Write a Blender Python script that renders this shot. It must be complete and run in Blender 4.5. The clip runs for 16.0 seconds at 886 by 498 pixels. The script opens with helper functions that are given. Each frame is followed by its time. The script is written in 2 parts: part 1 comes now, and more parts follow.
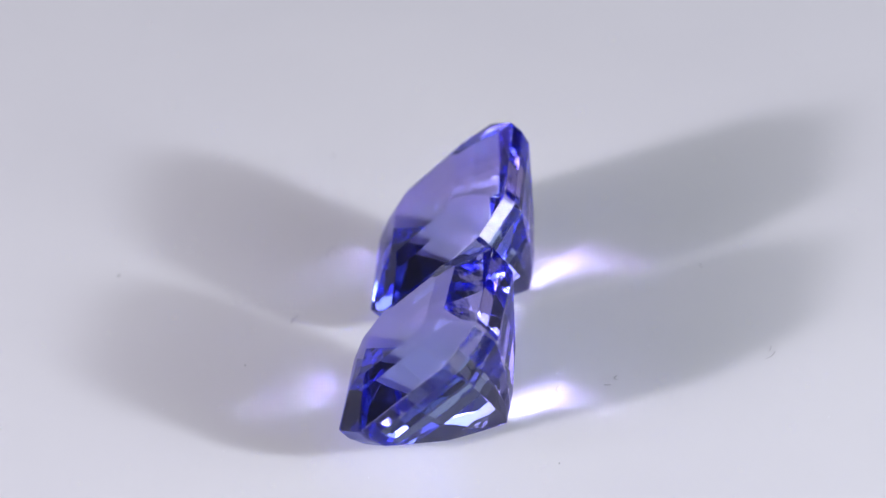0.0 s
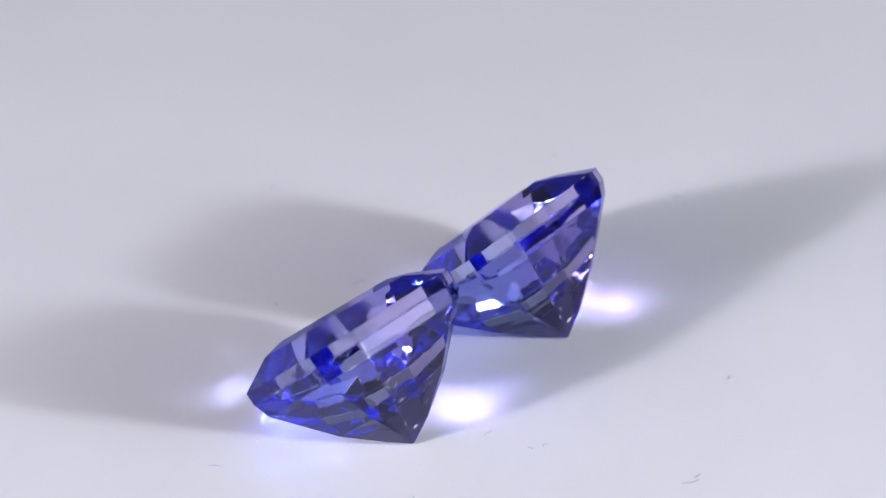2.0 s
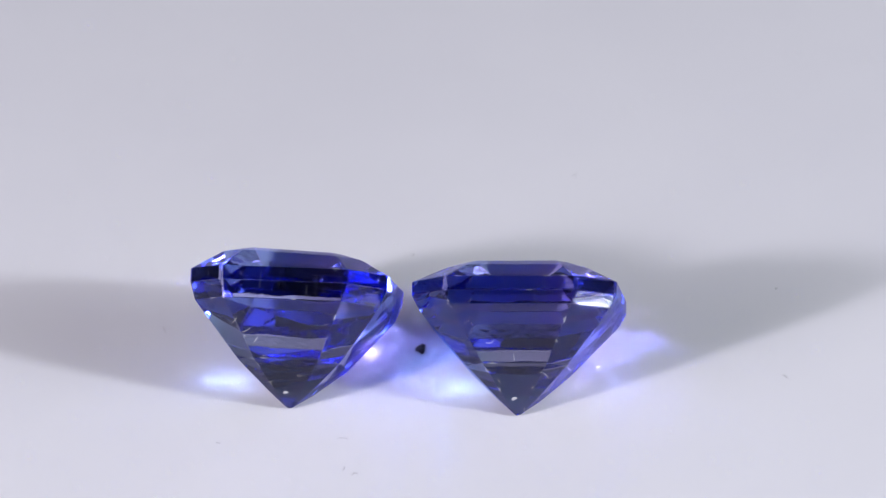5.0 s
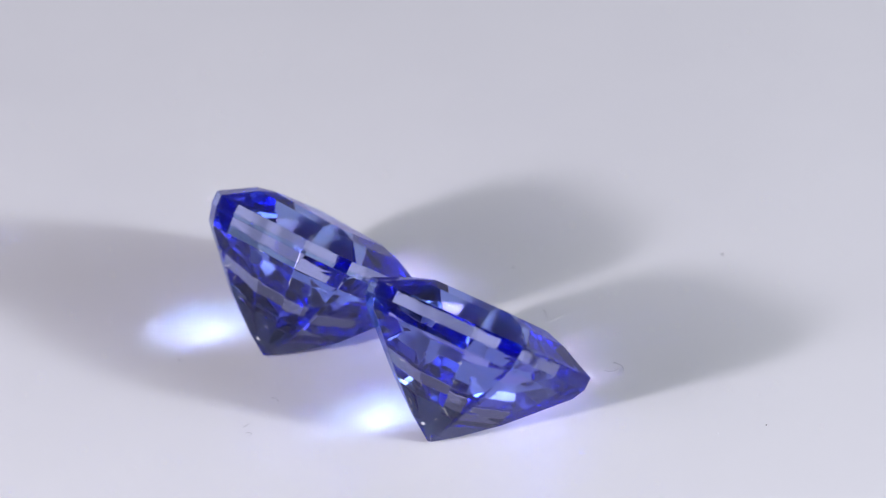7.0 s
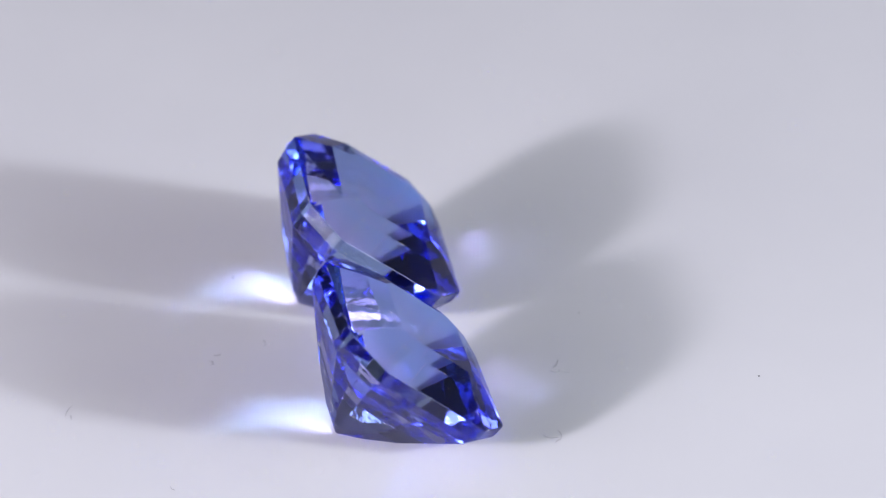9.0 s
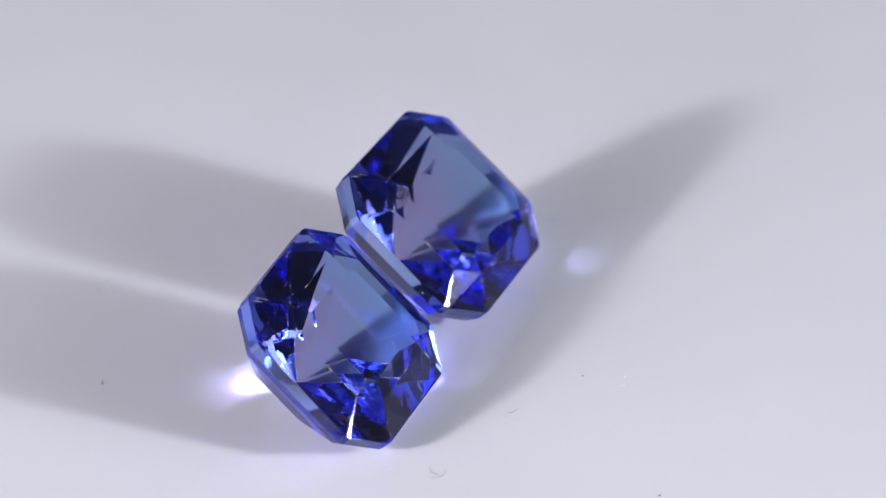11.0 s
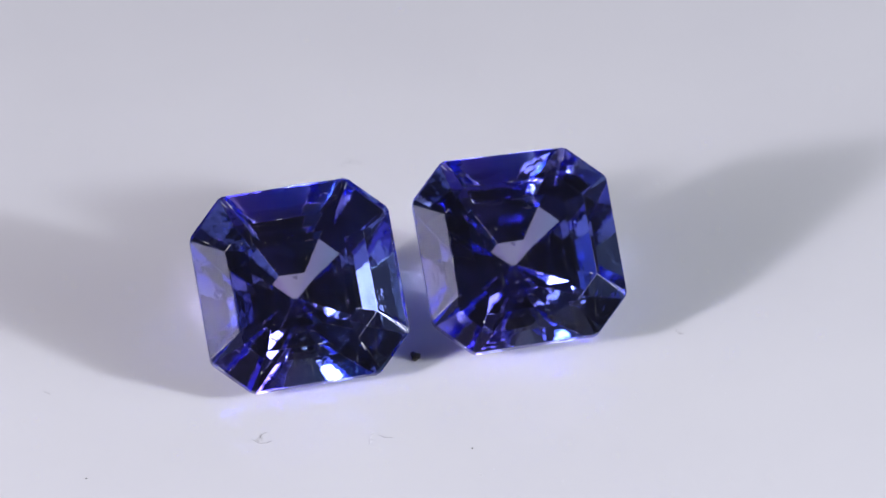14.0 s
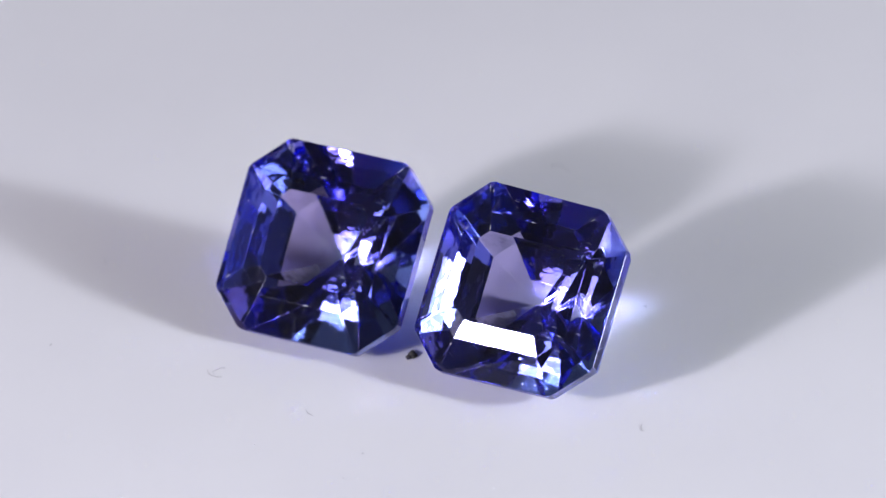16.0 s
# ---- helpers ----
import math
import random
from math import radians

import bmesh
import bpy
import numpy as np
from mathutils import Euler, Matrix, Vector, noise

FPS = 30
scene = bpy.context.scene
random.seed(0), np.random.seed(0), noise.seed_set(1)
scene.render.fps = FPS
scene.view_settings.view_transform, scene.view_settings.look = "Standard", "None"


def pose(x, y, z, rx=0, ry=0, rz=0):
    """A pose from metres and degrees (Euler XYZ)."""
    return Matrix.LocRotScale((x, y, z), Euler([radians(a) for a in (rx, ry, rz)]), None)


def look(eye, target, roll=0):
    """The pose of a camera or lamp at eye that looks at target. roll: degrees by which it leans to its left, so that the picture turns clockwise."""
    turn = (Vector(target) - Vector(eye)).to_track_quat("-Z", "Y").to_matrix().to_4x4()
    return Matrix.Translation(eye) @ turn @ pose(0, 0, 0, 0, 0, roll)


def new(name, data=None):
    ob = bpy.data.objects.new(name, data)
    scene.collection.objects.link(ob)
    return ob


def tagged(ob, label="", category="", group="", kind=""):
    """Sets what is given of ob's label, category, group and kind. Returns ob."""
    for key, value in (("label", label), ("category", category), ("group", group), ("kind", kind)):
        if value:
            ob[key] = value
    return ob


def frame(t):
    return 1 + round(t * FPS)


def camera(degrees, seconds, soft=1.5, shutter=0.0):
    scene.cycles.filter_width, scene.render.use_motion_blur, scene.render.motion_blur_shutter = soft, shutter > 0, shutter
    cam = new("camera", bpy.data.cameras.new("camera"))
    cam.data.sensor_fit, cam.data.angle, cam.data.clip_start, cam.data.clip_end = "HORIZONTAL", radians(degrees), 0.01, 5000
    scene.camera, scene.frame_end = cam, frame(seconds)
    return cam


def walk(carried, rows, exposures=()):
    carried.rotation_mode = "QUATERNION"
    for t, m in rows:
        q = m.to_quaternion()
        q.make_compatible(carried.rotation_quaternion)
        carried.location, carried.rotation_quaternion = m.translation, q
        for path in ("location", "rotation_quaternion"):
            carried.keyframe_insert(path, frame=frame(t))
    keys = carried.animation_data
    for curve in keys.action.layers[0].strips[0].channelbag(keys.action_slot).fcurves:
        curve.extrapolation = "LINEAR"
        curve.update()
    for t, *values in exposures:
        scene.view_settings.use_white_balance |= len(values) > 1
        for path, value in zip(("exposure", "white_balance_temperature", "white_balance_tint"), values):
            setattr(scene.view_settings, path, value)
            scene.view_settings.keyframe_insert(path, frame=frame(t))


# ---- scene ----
MM = 0.001
SECONDS = 16.0

# the camera stands still on a macro lens over the turning plate
cam = camera(8.5, SECONDS, soft=1.15)
EYE = pose(0, -174.307 * MM, 125.12 * MM, 0, 0, -0.386) @ pose(0, 0, 0, 90 - 35.6713 + 0.9846) @ pose(0, 0, 0, 0, 0, -3.786)
walk(cam, [(0, EYE), (SECONDS, EYE)])

cam.data.dof.use_dof = True
cam.data.dof.focus_distance = 0.2108
cam.data.dof.aperture_fstop = 62

# ---- light ----
scene.view_settings.exposure = 0.085
scene.cycles.sample_clamp_indirect = 0.0
scene.cycles.blur_glossy = 0.0
scene.cycles.max_bounces = scene.cycles.glossy_bounces = scene.cycles.transmission_bounces = 22
world = bpy.data.worlds.new("studio_air")
world.use_nodes = True
world.node_tree.nodes["Background"].inputs[0].default_value = (0.5, 0.5, 0.55, 1)
world.node_tree.nodes["Background"].inputs[1].default_value = 0.02
scene.world = world


def studio_lamp(name, azimuth, elevation, distance, size, watts, colour):
    """A round lamp that faces the plate's middle."""
    a, e = radians(azimuth), radians(elevation)
    eye = Vector((math.cos(a) * math.cos(e), math.sin(a) * math.cos(e), math.sin(e))) * distance
    data = bpy.data.lights.new(name, "AREA")
    data.shape, data.size, data.energy, data.color = "DISK", size, watts, colour
    lamp = new(name, data)
    lamp.matrix_world = look(eye, (0, 0, 0.002))
    return lamp


# on either side, towards the camera: a bright bulb, its reflector and a wide dim diffuser round it
# the left one is a little rosier than the right one
for side, azimuth, elevation, wide, tint in (("right", -29.5, 21.5, -24.0, (0.865, 0.90, 1.0)), ("left", -148.0, 23.5, -156.0, (0.915, 0.884, 1.0))):
    studio_lamp("bulb_" + side, azimuth, elevation, 0.200, 0.017, 0.235, tint)
    studio_lamp("reflector_" + side, azimuth, elevation, 0.204, 0.054, 0.120, tint)
    studio_lamp("diffuser_" + side, wide, 24.0, 0.208, 0.118, 0.115, tint)


# ---- materials ----
def material(name):
    m = bpy.data.materials.new(name)
    m.use_nodes = True
    nodes, links = m.node_tree.nodes, m.node_tree.links
    return m, nodes, links, nodes["Principled BSDF"]


def noise_node(nodes, links, scale, detail=4.0, space="Object"):
    tc = nodes.new("ShaderNodeTexCoord")
    n = nodes.new("ShaderNodeTexNoise")
    n.inputs["Scale"].default_value, n.inputs["Detail"].default_value = scale, detail
    links.new(tc.outputs[space], n.inputs["Vector"])
    return n


def ramp_node(nodes, links, source, stops):
    r = nodes.new("ShaderNodeValToRGB")
    while len(r.color_ramp.elements) < len(stops):
        r.color_ramp.elements.new(0.5)
    for el, (pos, col) in zip(r.color_ramp.elements, stops):
        el.position, el.color = pos, (*col, 1)
    links.new(source, r.inputs[0])
    return r


def bump_node(nodes, links, source, strength, distance, bsdf):
    b = nodes.new("ShaderNodeBump")
    b.inputs["Strength"].default_value, b.inputs["Distance"].default_value = strength, distance
    links.new(source, b.inputs["Height"])
    links.new(b.outputs[0], bsdf.inputs["Normal"])


def gem_material(name, violet, blue, rough, grain, depth, chips=0.046, inner=(0.79, 0.785, 0.96), middle=0.0, haze=0.0):
    """Clear coloured crystal: tinted glass under a thin share of white surface gloss; it turns from violet
    to blue across the stone, half-way at middle, in millimetres from its axis; haze: an even pale share that lifts the
    darks like scattered light."""
    m, nodes, links, bsdf = material(name)
    nodes.remove(bsdf)
    zones = noise_node(nodes, links, 300, 1.0)
    across = nodes.new("ShaderNodeVectorMath")
    across.operation = "DOT_PRODUCT"
    across.inputs[1].default_value = (0.90, -0.43, 0.0)
    spot = nodes.new("ShaderNodeTexCoord")
    links.new(spot.outputs["Object"], across.inputs[0])
    slope = nodes.new("ShaderNodeMapRange")
    slope.interpolation_type = "SMOOTHSTEP"
    slope.inputs["From Min"].default_value, slope.inputs["From Max"].default_value = (middle - 1.8) * MM, (middle + 1.8) * MM
    links.new(across.outputs["Value"], slope.inputs["Value"])
    blend = nodes.new("ShaderNodeMix")
    blend.inputs["Factor"].default_value = 0.72
    links.new(zones.outputs[0], blend.inputs[2])
    links.new(slope.outputs[0], blend.inputs[3])
    tint = ramp_node(nodes, links, blend.outputs[0], [(0.25, violet), (0.75, blue)])
    deep = nodes.new("ShaderNodeMix")
    deep.data_type, deep.blend_type = "RGBA", "MULTIPLY"
    deep.inputs["Factor"].default_value = 1.0
    links.new(tint.outputs[0], deep.inputs[6])
    deep.inputs[7].default_value = (*inner, 1)
    refract = nodes.new("ShaderNodeBsdfRefraction")
    refract.inputs["IOR"].default_value, refract.inputs["Roughness"].default_value = 1.695, rough
    gloss = nodes.new("ShaderNodeBsdfGlossy")
    gloss.inputs["Roughness"].default_value = rough
    fresnel = nodes.new("ShaderNodeFresnel")
    fresnel.inputs["IOR"].default_value = 1.695
    mix = nodes.new("ShaderNodeMixShader")
    links.new(tint.outputs[0], refract.inputs["Color"])
    links.new(fresnel.outputs[0], mix.inputs[0])
    # gloss is white where it is weak and takes the body colour where it is total
    total = nodes.new("ShaderNodeMapRange")
    total.inputs["From Min"].default_value, total.inputs["From Max"].default_value = 0.6, 0.95
    links.new(fresnel.outputs[0], total.inputs["Value"])
    lustre = nodes.new("ShaderNodeMix")
    lustre.data_type = "RGBA"
    lustre.inputs[6].default_value = (0.54, 0.54, 0.78, 1)
    links.new(total.outputs[0], lustre.inputs["Factor"])
    links.new(deep.outputs[2], lustre.inputs[7])
    links.new(lustre.outputs[2], gloss.inputs["Color"])
    links.new(refract.outputs[0], mix.inputs[1])
    links.new(gloss.outputs[0], mix.inputs[2])
    wave = noise_node(nodes, links, grain, 3.0)
    bump = nodes.new("ShaderNodeBump")
    bump.inputs["Strength"].default_value, bump.inputs["Distance"].default_value = 1.0, depth
    links.new(wave.outputs[0], bump.inputs["Height"])
    for node in (refract, gloss, fresnel):
        links.new(bump.outputs[0], node.inputs["Normal"])
    # sparse dust grains and fine nicks on the polish
    tc = nodes.new("ShaderNodeTexCoord")
    cells = nodes.new("ShaderNodeTexVoronoi")
    cells.inputs["Scale"].default_value = 1900
    links.new(tc.outputs["Object"], cells.inputs["Vector"])
    near = nodes.new("ShaderNodeMath")
    near.operation, near.inputs[1].default_value = "LESS_THAN", chips
    links.new(cells.outputs["Distance"], near.inputs[0])
    patches = noise_node(nodes, links, 800, 2.0)
    some = nodes.new("ShaderNodeMath")
    some.operation, some.inputs[1].default_value = "GREATER_THAN", 0.53
    links.new(patches.outputs[0], some.inputs[0])
    grains = nodes.new("ShaderNodeMath")
    grains.operation = "MULTIPLY"
    links.new(near.outputs[0], grains.inputs[0])
    links.new(some.outputs[0], grains.inputs[1])
    share = nodes.new("ShaderNodeMath")
    share.operation, share.inputs[1].default_value = "MULTIPLY", 0.65
    links.new(grains.outputs[0], share.inputs[0])
    # hair scratches that run askew over some facets
    turned = nodes.new("ShaderNodeMapping")
    turned.inputs["Rotation"].default_value = (0.5, 0.9, 0.7)
    turned.inputs["Scale"].default_value = (14000, 900, 900)
    links.new(tc.outputs["Object"], turned.inputs["Vector"])
    hairs = nodes.new("ShaderNodeTexNoise")
    hairs.inputs["Scale"].default_value, hairs.inputs["Detail"].default_value = 1.0, 1.0
    links.new(turned.outputs[0], hairs.inputs["Vector"])
    lines = nodes.new("ShaderNodeMapRange")
    lines.inputs["From Min"].default_value, lines.inputs["From Max"].default_value = 0.67, 0.75
    lines.inputs["To Max"].default_value = 0.05
    links.new(hairs.outputs[0], lines.inputs["Value"])
    worn = noise_node(nodes, links, 420, 1.0)
    where = nodes.new("ShaderNodeMath")
    where.operation, where.inputs[1].default_value = "GREATER_THAN", 0.5
    links.new(worn.outputs[0], where.inputs[0])
    scratch = nodes.new("ShaderNodeMath")
    scratch.operation = "MULTIPLY"
    links.new(lines.outputs[0], scratch.inputs[0])
    links.new(where.outputs[0], scratch.inputs[1])
    marks = nodes.new("ShaderNodeMath")
    marks.operation = "MAXIMUM"
    links.new(share.outputs[0], marks.inputs[0])
    links.new(scratch.outputs[0], marks.inputs[1])
    # one pale diffuse for the dust grains, the scratches and the added haze
    dust = nodes.new("ShaderNodeBsdfDiffuse")
    dust.inputs["Color"].default_value = (0.75, 0.76, 0.82, 1)
    sheen = nodes.new("ShaderNodeBsdfGlossy")
    sheen.inputs["Roughness"].default_value = rough
    polished = nodes.new("ShaderNodeMixShader")
    polished.inputs[0].default_value = 0.012
    links.new(mix.outputs[0], polished.inputs[1])
    links.new(sheen.outputs[0], polished.inputs[2])
    dusty_hazed = nodes.new("ShaderNodeMixShader")
    # haze lays an even pale tone over the facets in place of veiling light
    veil = nodes.new("ShaderNodeMath")
    veil.operation, veil.inputs[1].default_value = "MAXIMUM", haze
    links.new(marks.outputs[0], veil.inputs[0])
    links.new(veil.outputs[0], dusty_hazed.inputs[0])
    links.new(polished.outputs[0], dusty_hazed.inputs[1])
    links.new(dust.outputs[0], dusty_hazed.inputs[2])
    links.new(dusty_hazed.outputs[0], nodes["Material Output"].inputs["Surface"])
    return m


def plate_material():
    m, nodes, links, bsdf = material("white_acrylic")
    cloud = noise_node(nodes, links, 90, 3.0)
    tone = ramp_node(nodes, links, cloud.outputs[0], [(0.3, (0.765, 0.76, 0.785)), (0.7, (0.80, 0.795, 0.815))])
    links.new(tone.outputs[0], bsdf.inputs["Base Color"])
    bsdf.inputs["Roughness"].default_value = 0.07
    bsdf.inputs["IOR"].default_value = 1.49
    smears = noise_node(nodes, links, 160, 4.0)
    gloss = nodes.new("ShaderNodeMapRange")
    gloss.inputs[3].default_value, gloss.inputs[4].default_value = 0.04, 0.11
    links.new(smears.outputs[0], gloss.inputs[0])
    links.new(gloss.outputs[0], bsdf.inputs["Roughness"])
    fine = noise_node(nodes, links, 2500, 5.0)
    bump_node(nodes, links, fine.outputs[0], 0.05, 0.00001, bsdf)
    return m


def plain_material(name, dark, light, scale, rough, bump=0.0, depth=0.0001):
    m, nodes, links, bsdf = material(name)
    n = noise_node(nodes, links, scale, 5.0)
    r = ramp_node(nodes, links, n.outputs[0], [(0.3, dark), (0.7, light)])
    links.new(r.outputs[0], bsdf.inputs["Base Color"])
    bsdf.inputs["Roughness"].default_value = rough
    if bump:
        bump_node(nodes, links, n.outputs[0], bump, depth, bsdf)
    return m


# tint zones stand in for light that changes hue with the view: violet on one side, bluer on the other and towards the
# tip
def gem_set(violet, middle):
    """The crown's, the pavilion's and the ground rim's material of one stone."""
    return (gem_material("violet_tinted_gem", (0.80, 0.755, 0.985), (0.72, 0.80, 0.985), 0.0, 700, 0.000008, middle=middle, haze=0.004),
            gem_material("blue_tinted_gem", violet, (0.53, 0.765, 0.982), 0.0, 900, 0.000013, middle=middle),
            gem_material("ground_gem_rim", (0.80, 0.76, 0.99), (0.71, 0.80, 0.99), 0.05, 6000, 0.000004, middle=middle))


FROST = gem_material("worn_gem_edge", (0.86, 0.85, 0.99), (0.82, 0.85, 0.99), 0.22, 9000, 0.000008, 0.28)
PLATE = plate_material()
EDGE = plain_material("turntable_plastic", (0.03, 0.03, 0.032), (0.045, 0.045, 0.048), 200, 0.4, 0.1)
BOARD = plain_material("table_laminate", (0.30, 0.29, 0.29), (0.36, 0.35, 0.35), 25, 0.45, 0.1)
DARK_WALL = plain_material("dark_unseen_wall", (0.10, 0.10, 0.105), (0.13, 0.13, 0.136), 60, 0.95, 0.3)
GREY_WALL = plain_material("grey_unseen_wall", (0.26, 0.26, 0.27), (0.32, 0.32, 0.33), 6, 0.85, 0.15)
DARK_LINT = plain_material("dark_lint", (0.28, 0.27, 0.28), (0.42, 0.41, 0.42), 3000, 0.9)
PALE_LINT = plain_material("pale_lint", (0.75, 0.75, 0.78), (0.88, 0.88, 0.9), 3000, 0.6)
GRIT = plain_material("dark_grit", (0.028, 0.026, 0.025), (0.085, 0.078, 0.074), 4000, 0.8)


# ---- building helpers ----
def part(name, bm, mat, parent, label=""):
    mesh = bpy.data.meshes.new(name)
    bm.to_mesh(mesh)
    bm.free()
    mesh.materials.append(mat)
    ob = new(name, mesh)
    ob.parent = parent
    return tagged(ob, label) if label else ob


def box(name, centre, size, mat, bevel=0.0):
    bm = bmesh.new()
    bmesh.ops.create_cube(bm, size=1.0)
    bmesh.ops.scale(bm, vec=size, verts=bm.verts)
    bmesh.ops.translate(bm, vec=centre, verts=bm.verts)
    if bevel:
        bmesh.ops.bevel(bm, geom=bm.edges[:], offset=bevel, segments=2, affect="EDGES")
    return part(name, bm, mat, None)


def lathe(profile, steps=128):
    """A solid turned round z from (radius, height) pairs, bottom to top."""
    bm = bmesh.new()
    rings = []
    for r, z in profile:
        if r == 0:
            rings.append([bm.verts.new((0, 0, z))])
        else:
            rings.append([bm.verts.new((r * math.cos(2 * math.pi * i / steps), r * math.sin(2 * math.pi * i / steps), z)) for i in range(steps)])
    for a, b in zip(rings, rings[1:]):
        for i in range(steps):
            j = (i + 1) % steps
            if len(a) == 1:
                bm.faces.new((a[0], b[j], b[i]))
            elif len(b) == 1:
                bm.faces.new((a[i], a[j], b[0]))
            else:
                bm.faces.new((a[i], a[j], b[j], b[i]))
    bmesh.ops.recalc_face_normals(bm, faces=bm.faces)
    return bm


# ---- the setting ----
BOARD_TOP = -0.022
tagged(box("tabletop", (0, -0.25, BOARD_TOP - 0.0125), (0.70, 1.20, 0.025), BOARD, 0.001), "grey laminate tabletop under the small turntable", "tabletop", kind="structure")
# unseen walls and ceiling, added; their greys set what the stones reflect
for wall_name, c, s, mat in (("wall_north", (0, 0.34, 0.24), (0.70, 0.02, 0.56), GREY_WALL), ("wall_east", (0.34, -0.25, 0.24), (0.02, 1.16, 0.56), GREY_WALL),
                             ("wall_west", (-0.34, -0.25, 0.24), (0.02, 1.16, 0.56), GREY_WALL), ("ceiling", (0, -0.25, 0.53), (0.70, 1.20, 0.02), DARK_WALL)):
    tagged(box(wall_name, c, s, mat), "plain grey wall, unseen, added to fill the reflections" if mat == GREY_WALL else "dark grey ceiling, unseen, added to keep the reflections dark", "panel", kind="structure")
tagged(box("wall_south", (0, -0.84, 0.24), (0.70, 0.02, 0.56), DARK_WALL), "dark grey wall behind the camera, unseen, added to keep the reflections dark", "cloth", kind="structure")

# ---- the turntable ----
turntable = tagged(new("turntable"), "small motor turntable with a glossy white top plate", "turntable")
part("plate", lathe([(0, -0.003), (0.0745, -0.003), (0.075, -0.0025), (0.075, -0.0005), (0.0745, 0.0), (0, 0.0)]), PLATE, turntable, "glossy white acrylic plate")
part("base", lathe([(0, BOARD_TOP), (0.066, BOARD_TOP), (0.068, BOARD_TOP + 0.002), (0.068, -0.005), (0.066, -0.003), (0, -0.003)]), EDGE, turntable, "black plastic base")


# ---- the two stones ----
def ring(hx, hy, cx, cy, z):
    """The eight corners of a square with cut corners, clockwise from the top edge's start."""
    return [(-hx + cx, hy, z), (hx - cx, hy, z), (hx, hy - cy, z), (hx, -hy + cy, z),
            (hx - cx, -hy, z), (-hx + cx, -hy, z), (-hx, -hy + cy, z), (-hx, hy - cy, z)]


def blunted(corners, cut):
    """Two points for each corner of a ring, a little before and a little behind it."""
    out = []
    for k, p in enumerate(corners):
        for q in (corners[k - 1], corners[(k + 1) % len(corners)]):
            p0, q0 = Vector(p), Vector(q)
            out.append(tuple(p0 + (q0 - p0).normalized() * cut))
    return out


def facets(upper, lower):
    """Flat facets between two rings; where one ring has blunted corners, small triangles lead to them."""
    bm = bmesh.new()
    up, lo = ([bm.verts.new(p) for p in r] for r in (upper, lower))
    n = min(len(up), len(lo))
    for i in range(n):
        j = (i + 1) % n
        if len(up) == len(lo):
            bm.faces.new((up[i], up[j], lo[j], lo[i]))
        elif len(lo) > n:
            bm.faces.new((up[i], up[j], lo[2 * j], lo[2 * i + 1]))
            bm.faces.new((up[i], lo[2 * i + 1], lo[2 * i]))
        else:
            bm.faces.new((up[2 * i + 1], up[2 * j], lo[j], lo[i]))
            bm.faces.new((up[2 * i], up[2 * i + 1], lo[i]))
    return bm


def keel(upper, left, right):
    """Closes the lowest ring with a short ridge in place of a sharp tip."""
    bm = bmesh.new()
    up = [bm.verts.new(p) for p in upper]
    ends = {0: bm.verts.new(left), 1: bm.verts.new(right)}
    for i in range(8):
        a, b = (ends[int(1 <= k % 8 <= 4)] for k in (i, i + 1))
        bm.faces.new((up[i], up[(i + 1) % 8], b, a) if a != b else (up[i], up[(i + 1) % 8], a))
    return bm


def joined(*meshes):
    out = bmesh.new()
    for bm in meshes:
        made = {v: out.verts.new(v.co) for v in bm.verts}
        for f in bm.faces:
            out.faces.new([made[v] for v in f.verts])
        bm.free()
    bmesh.ops.remove_doubles(out, verts=out.verts, dist=1e-8)
    return out


def worn(bm):
    """Takes the sharpness off the inner edges of a faceted shell; the worn strips get the second material."""
    bmesh.ops.recalc_face_normals(bm, faces=bm.faces)
    flat = {tuple(round(q, 3) for q in f.normal) for f in bm.faces}
    bmesh.ops.bevel(bm, geom=[e for e in bm.edges if not e.is_boundary], offset=0.012 * MM, segments=1, affect="EDGES")
    bm.normal_update()
    for f in bm.faces:
        f.material_index = int(not any(sum((a - b) ** 2 for a, b in zip(f.normal, n)) < 1e-5 for n in flat))
    return bm


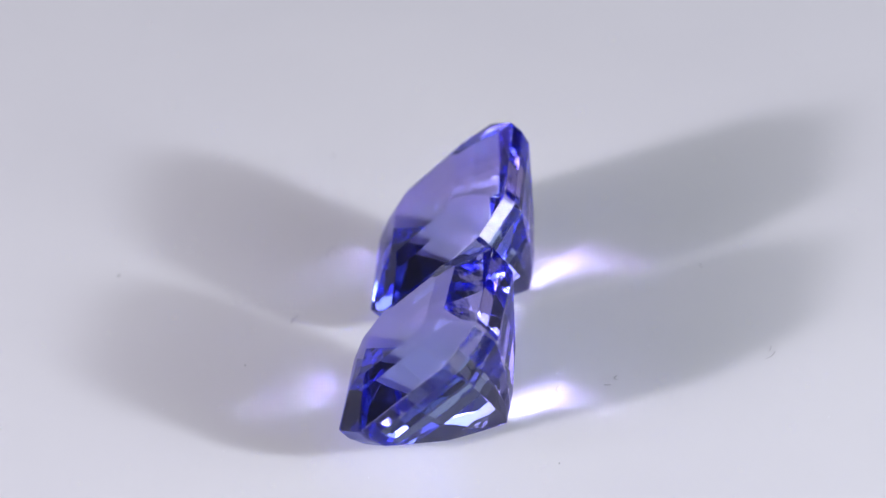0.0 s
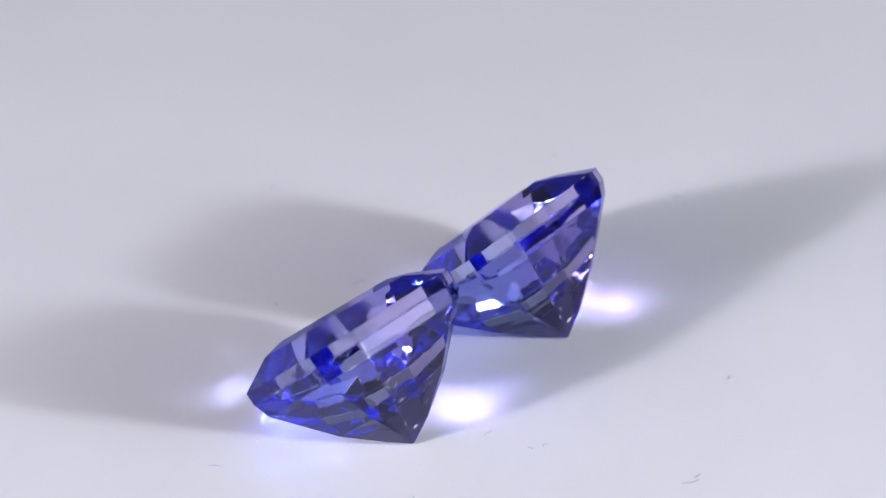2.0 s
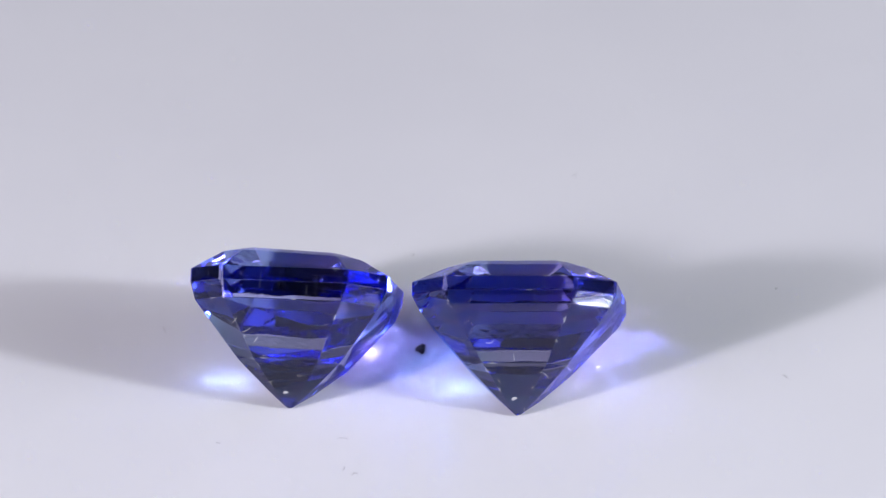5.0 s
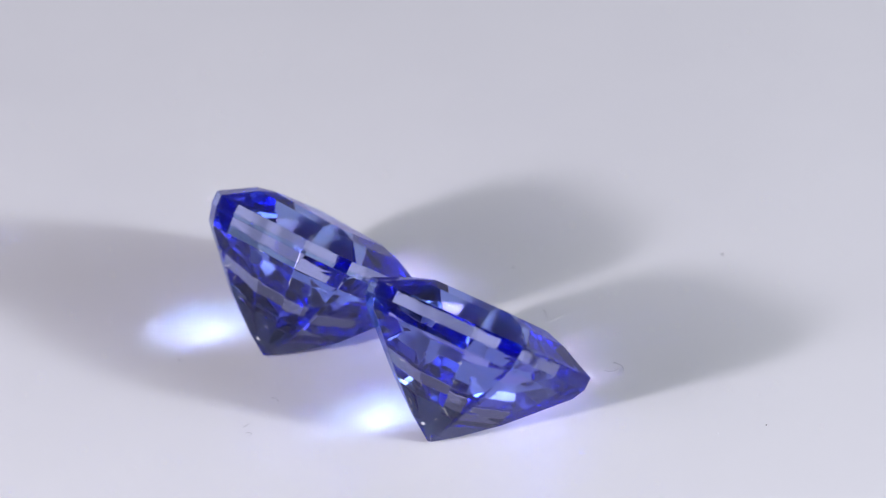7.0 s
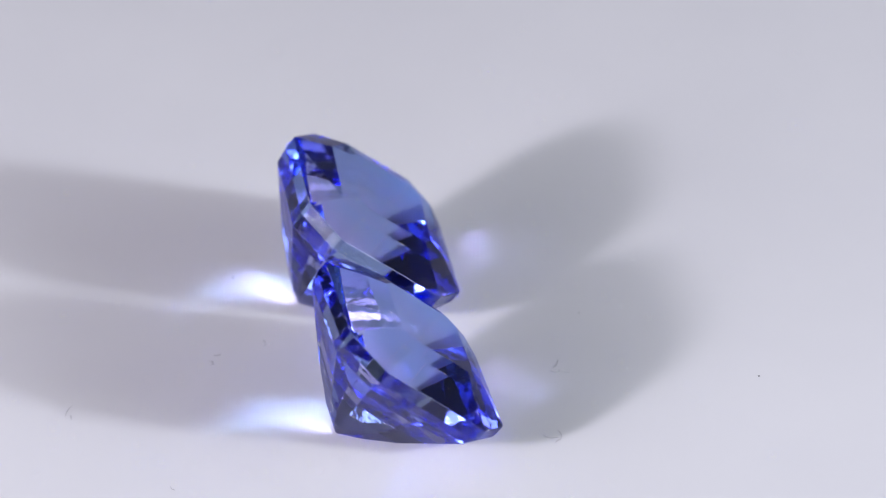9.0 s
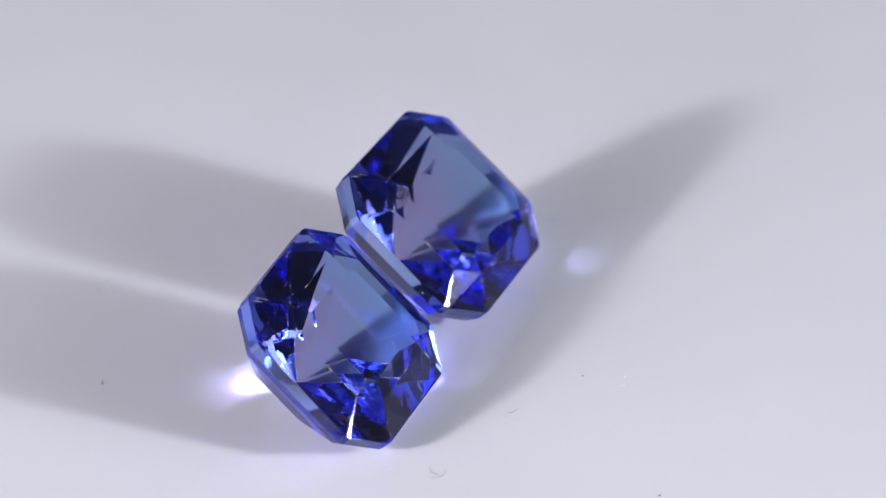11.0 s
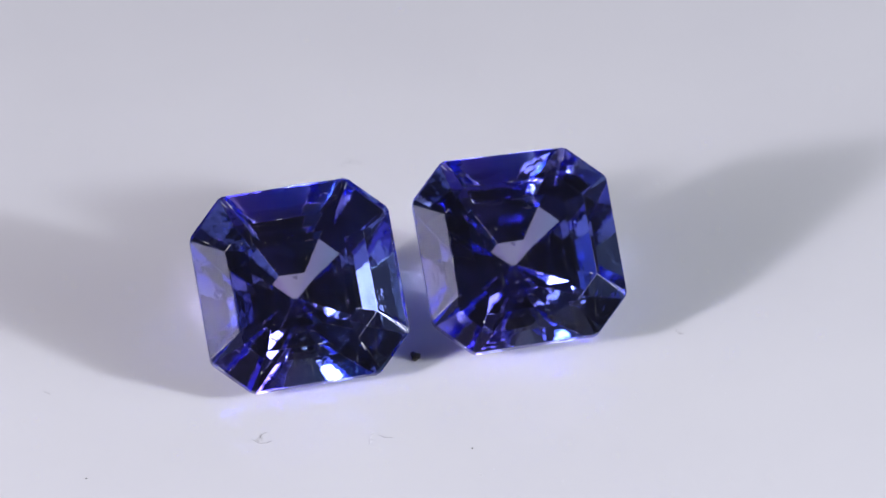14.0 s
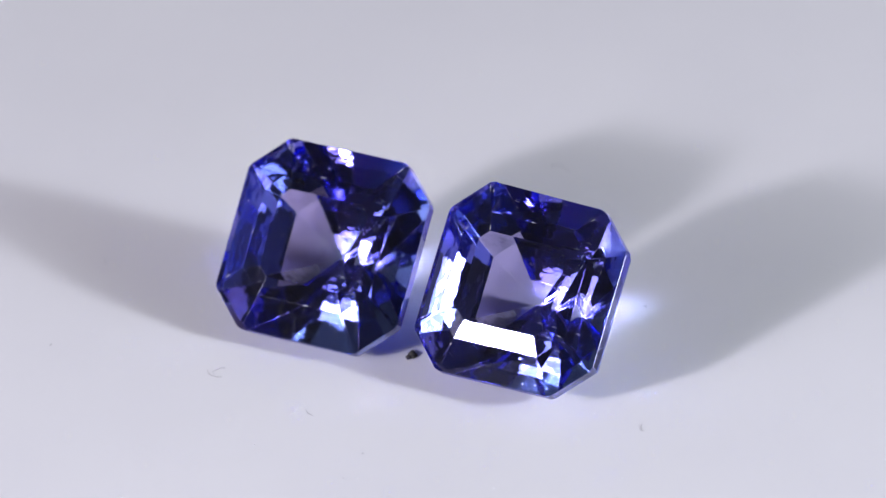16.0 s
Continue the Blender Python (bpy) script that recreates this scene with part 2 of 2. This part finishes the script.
def gemstone(label, hx, hy, cut, depth, tip, upper_tier, low_radius, step_height, crown_lean, skew, slant, violet, middle):
    """A step-cut square stone, its tip just over the origin and its table up; tip: the lowest facets' slope in degrees,
    upper_tier: radius and height of the pavilion's upper break, low_radius: radius of its lower one, crown_lean: rise of the crown
    across the stone, skew: how much steeper two of its lower sides are,
    slant: how far the upper side runs askew, violet: the pavilion's tint on one side, middle: where violet turns to blue."""
    thing = tagged(new("gemstone"), label, "gemstone", "pair of cut gemstones")
    crown_gem, tip_gem, rim_gem = gem_set(violet, middle)

    def at(x, y, c, z):
        return [tuple(q * MM for q in (p[0], p[1] - max(0, p[1]) / hy * slant * p[0], p[2] + depth)) for p in ring(x, y, c, c, z)]

    def inset(r, z):
        return at(r * hx / hy, r, cut * r / hy, z)

    table, step = ([(x, y, z + x * crown_lean) for x, y, z in r] for r in (at(1.75, 1.65, 0.34, 0.854), at(2.50, 2.335, 0.85, step_height)))
    crown_end, rim_top = at(hx - 0.014, hy - 0.014, cut, 0.008), at(hx, hy, cut, -0.008)
    rim_low, pavilion_start = at(hx - 0.008, hy - 0.008, cut, -0.488), at(hx - 0.018, hy - 0.018, cut, -0.506)
    crown_end, rim_top, rim_low, pavilion_start = (blunted(r, 0.10 * MM) for r in (crown_end, rim_top, rim_low, pavilion_start))
    belly = [(x, y * (1.03 if y > 0 else 1), z) for x, y, z in inset(*upper_tier)]
    tier, culet = ([(x * (1 if x < 0 else 1 - skew[0]), y * (1 if y < 0 else 1 - skew[1]), z) for x, y, z in inset(r, -depth + r * math.tan(radians(tip)))]
                   for r in (low_radius, 0.75))
    bm = bmesh.new()
    bm.faces.new([bm.verts.new(p) for p in reversed(table)])
    bmesh.ops.reverse_faces(bm, faces=[f for f in bm.faces if f.normal.z < 0])
    part("table", bm, crown_gem, thing, "large flat polished table facet")
    crown = part("crown", worn(joined(facets(table, step), facets(step, crown_end))), crown_gem, thing)
    band = joined(facets(crown_end, rim_top), facets(rim_top, rim_low), facets(rim_low, pavilion_start))
    for k, f in enumerate(band.faces):
        f.material_index = 0 if 16 <= k < 32 else 1
    girdle = part("girdle", band, rim_gem, thing, "polished rim with frosted worn edges")
    ridge = keel(culet, (-0.07 * MM, -0.07 * MM, 0.18 * MM), (0.08 * MM, -0.07 * MM, 0.14 * MM))
    pavilion = part("pavilion", worn(joined(facets(pavilion_start, belly), facets(belly, tier), facets(tier, culet), ridge)), tip_gem, thing)
    for ob in (crown, girdle, pavilion):
        ob.data.materials.append(FROST)
    return thing


stone_a = gemstone("blue-violet square step-cut gemstone tipped on its pavilion on the white plate",
                   3.535, 3.515, 1.290, 4.755, 42.79, (3.293, -1.119), 1.85, 0.668, 0.030, (0.03, 0.05), 0.035, (0.745, 0.705, 0.972), 0.9)
stone_b = gemstone("blue-violet square step-cut gemstone with a bluer cast, tipped on its pavilion",
                   3.618, 3.594, 1.308, 4.569, 44.472, (3.338, -0.960), 1.78, 0.620, 0.0, (0.02, 0.0), 0.0, (0.775, 0.69, 0.972), 0.5)


# ---- lint and grit on the plate ----
def tube(points, radius, sides=5):
    bm = bmesh.new()
    rings = []
    for k, p in enumerate(points):
        p = Vector(p)
        ahead = (Vector(points[min(k + 1, len(points) - 1)]) - Vector(points[max(k - 1, 0)])).normalized()
        side = ahead.cross(Vector((0, 0, 1)))
        side = side.normalized() if side.length > 1e-6 else Vector((1, 0, 0))
        up = side.cross(ahead)
        taper = radius * (0.55 if k in (0, len(points) - 1) else 1.0)
        rings.append([bm.verts.new(p + side * math.cos(2 * math.pi * i / sides) * taper + up * math.sin(2 * math.pi * i / sides) * taper) for i in range(sides)])
    for a, b in zip(rings, rings[1:]):
        for i in range(sides):
            bm.faces.new((a[i], a[(i + 1) % sides], b[(i + 1) % sides], b[i]))
    bm.faces.new(rings[0])
    bm.faces.new(list(reversed(rings[-1])))
    bmesh.ops.recalc_face_normals(bm, faces=bm.faces)
    return bm


def fibre(length, curl, radius, mat, rng):
    pts, heading, x, y = [], 0.0, 0.0, 0.0
    n = 9
    for k in range(n):
        pts.append((x * MM, y * MM, (radius + 0.02 * (1 + math.sin(k * 1.3)) * (k % 3 > 0)) * MM))
        heading += curl / n * (1 + rng.uniform(-0.7, 0.7))
        x, y = x + math.cos(heading) * length / n, y + math.sin(heading) * length / n
    return part("lint_fibre", tube(pts, radius * MM), mat, None)


def speck(size, mat, rng):
    bm = bmesh.new()
    bmesh.ops.create_icosphere(bm, subdivisions=2, radius=size * MM)
    for v in bm.verts:
        v.co *= 1 + rng.uniform(-0.3, 0.3)
    low = min(v.co.z for v in bm.verts)
    for v in bm.verts:
        v.co.z = (v.co.z - low) * 0.7
    return part("dust_speck", bm, mat, None)


rng = random.Random(4)
on_plate = []
# x, y on the plate in mm at the start, length, curl, heading in degrees
for x, y, length, curl, turn, pale in (
        (-2.2, -9.1, 0.55, 2.2, 160, 0), (4.67, -7.25, 0.16, 0.8, 60, 0), (12.4, -1.9, 0.75, 0.7, 30, 0), (4.97, -2.59, 0.50, 1.9, 205, 0),
        (7.1, -2.3, 0.45, 3.8, 120, 0), (12.68, -1.1, 0.35, 0.3, 250, 0), (-2.7, 7.05, 0.95, 2.6, 170, 0), (-2.9, 6.8, 0.7, -2.4, 20, 0),
        (-4.35, 3.0, 0.8, 2.5, 100, 1), (-4.5, 3.1, 0.7, -1.8, 40, 1), (-4.2, 2.8, 0.6, 1.4, 200, 0), (10.57, 4.12, 0.30, 1.1, 80, 0),
        (2.7, 13.0, 0.35, 0.9, 10, 0), (6.8, -2.8, 0.30, 1.0, 140, 0), (14.6, 1.45, 0.35, 0.6, 20, 1), (-7.84, 0.17, 0.25, 0.6, 20, 1)):
    ob = fibre(length, curl, 0.007, PALE_LINT if pale else DARK_LINT, rng)
    tagged(ob, "short pale curled lint fibre lying on the white plate" if pale else "short grey curled lint fibre lying on the white plate", "lint", "lint on the plate")
    on_plate.append((ob, pose(x * MM, y * MM, 0, 0, 0, turn)))
for x, y, size, pale in (
        (-1.38, 11.92, 0.05, 1), (-6.58, -9.37, 0.045, 1), (-7.05, -5.1, 0.055, 1), (-7.65, -0.3, 0.05, 1), (-9.2, -2.32, 0.055, 1),
        (14.31, -5.59, 0.06, 1), (2.46, -8.51, 0.05, 1), (-5.42, -9.3, 0.06, 1), (8.86, -13.1, 0.06, 1), (-4.04, -10.16, 0.04, 1),
        (3.85, -5.46, 0.05, 1), (8.32, -0.5, 0.05, 1), (4.08, -3.4, 0.045, 1), (-6.6, 3.9, 0.07, 1), (4.81, -1.59, 0.03, 1),
        (-10.75, 6.2, 0.06, 0), (-6.2, 0.0, 0.045, 0), (-2.64, 13.14, 0.05, 0), (8.65, 0.28, 0.04, 1), (3.11, 0.48, 0.04, 1),
        (-7.15, -5.6, 0.035, 1), (-2.0, -7.25, 0.05, 1)):
    ob = speck(size * 0.5, PALE_LINT if pale else GRIT, rng)
    tagged(ob, "tiny pale dust speck on the white plate" if pale else "tiny dark dust speck on the white plate", "dust speck", "dust on the plate")
    on_plate.append((ob, pose(x * MM, y * MM, 0)))
lumps = bmesh.new()
for dx, dy, size in ((0, 0, 0.15), (0.17, 0.03, 0.10), (-0.16, 0.06, 0.11), (0.04, -0.12, 0.09), (-0.08, -0.10, 0.08)):
    ball = bmesh.ops.create_icosphere(lumps, subdivisions=2, radius=size * MM, matrix=pose(dx * MM, dy * MM, size * 0.55 * MM))
    for v in ball["verts"]:
        v.co = Vector((v.co.x + rng.uniform(-0.02, 0.02) * MM, v.co.y + rng.uniform(-0.02, 0.02) * MM, max(v.co.z * 0.8, 0)))
grit = part("grit", lumps, GRIT, None)
tagged(grit, "dark rough grain of grit between the two stones", "grit")
on_plate.append((grit, pose(-0.20 * MM, 0.14 * MM, 0)))


# lint on the stones' backs: across, up the facet from the tip, length, curl, heading
def stone_lint(stone, profile, marks):
    for x, y, length, curl, turn in marks:
        for (y0, z0), (y1, z1) in zip(profile, profile[1:]):
            if y0 <= y < y1:
                rise = (z1 - z0) / (y1 - y0)
                ob = fibre(length, curl, 0.007, PALE_LINT, rng)
                ob.name, ob.parent = "lint", stone
                ob.matrix_basis = pose(x * MM, y * MM, (z0 + (y - y0) * rise) * MM, math.degrees(math.atan(rise)) - 180) @ pose(0, 0, 0, 0, 0, turn)


stone_lint(stone_b, ((0, 0), (2.268, 2.261), (3.338, 3.609)), (
    (1.46, 2.95, 0.35, 0.5, 20), (1.40, 2.90, 0.22, 1.5, 60), (0.94, 2.40, 0.40, 3.2, 100), (-0.01, 2.04, 0.30, 0.4, 80),
    (-0.87, 1.50, 0.50, -1.2, 170), (-0.25, 0.40, 0.40, 0.5, 75), (-0.62, 1.04, 0.14, 1.0, 30), (0.62, 1.28, 0.25, 0.6, 100)))
stone_lint(stone_a, ((0, 0), (1.914, 1.905), (3.293, 3.636)), (
    (1.85, 2.65, 0.34, 1.4, 190), (1.50, 2.42, 0.42, 0.9, 185), (-0.41, 1.26, 0.36, 5.0, 30), (1.09, 2.18, 0.26, 0.5, 220),
    (-0.96, 2.29, 0.18, 0.6, 50), (1.40, 2.27, 0.16, 1.8, 240), (-1.60, 2.71, 0.20, 0.3, 0), (0.37, 3.10, 0.15, 1.0, 10)))


# ---- what moves: the plate turns clockwise and carries all that lies on it ----
RATE = 18.148


def motions():
    times = [k * 0.25 for k in range(65)]
    placed = [(turntable, pose(0, 0, 0), 0.0),
              (stone_a, pose(4.220 * MM, 3.676 * MM, 0.026 * MM, 0, 0, -2.235) @ pose(0, 0, 0, 0, -0.882) @ pose(0, 0, 0, 42.79), 14.5),
              (stone_b, pose(-3.964 * MM, 3.966 * MM, 0.020 * MM, 0, 0, 0.108) @ pose(0, 0, 0, 0, 0.525) @ pose(0, 0, 0, 44.472), 14.5)]
    placed += [(ob, m, 0.0) for ob, m in on_plate]
    for ob, m, when in placed:
        walk(ob, [(t, pose(0, 0, 0, 0, 0, -RATE * (t - when)) @ m) for t in times])


motions()
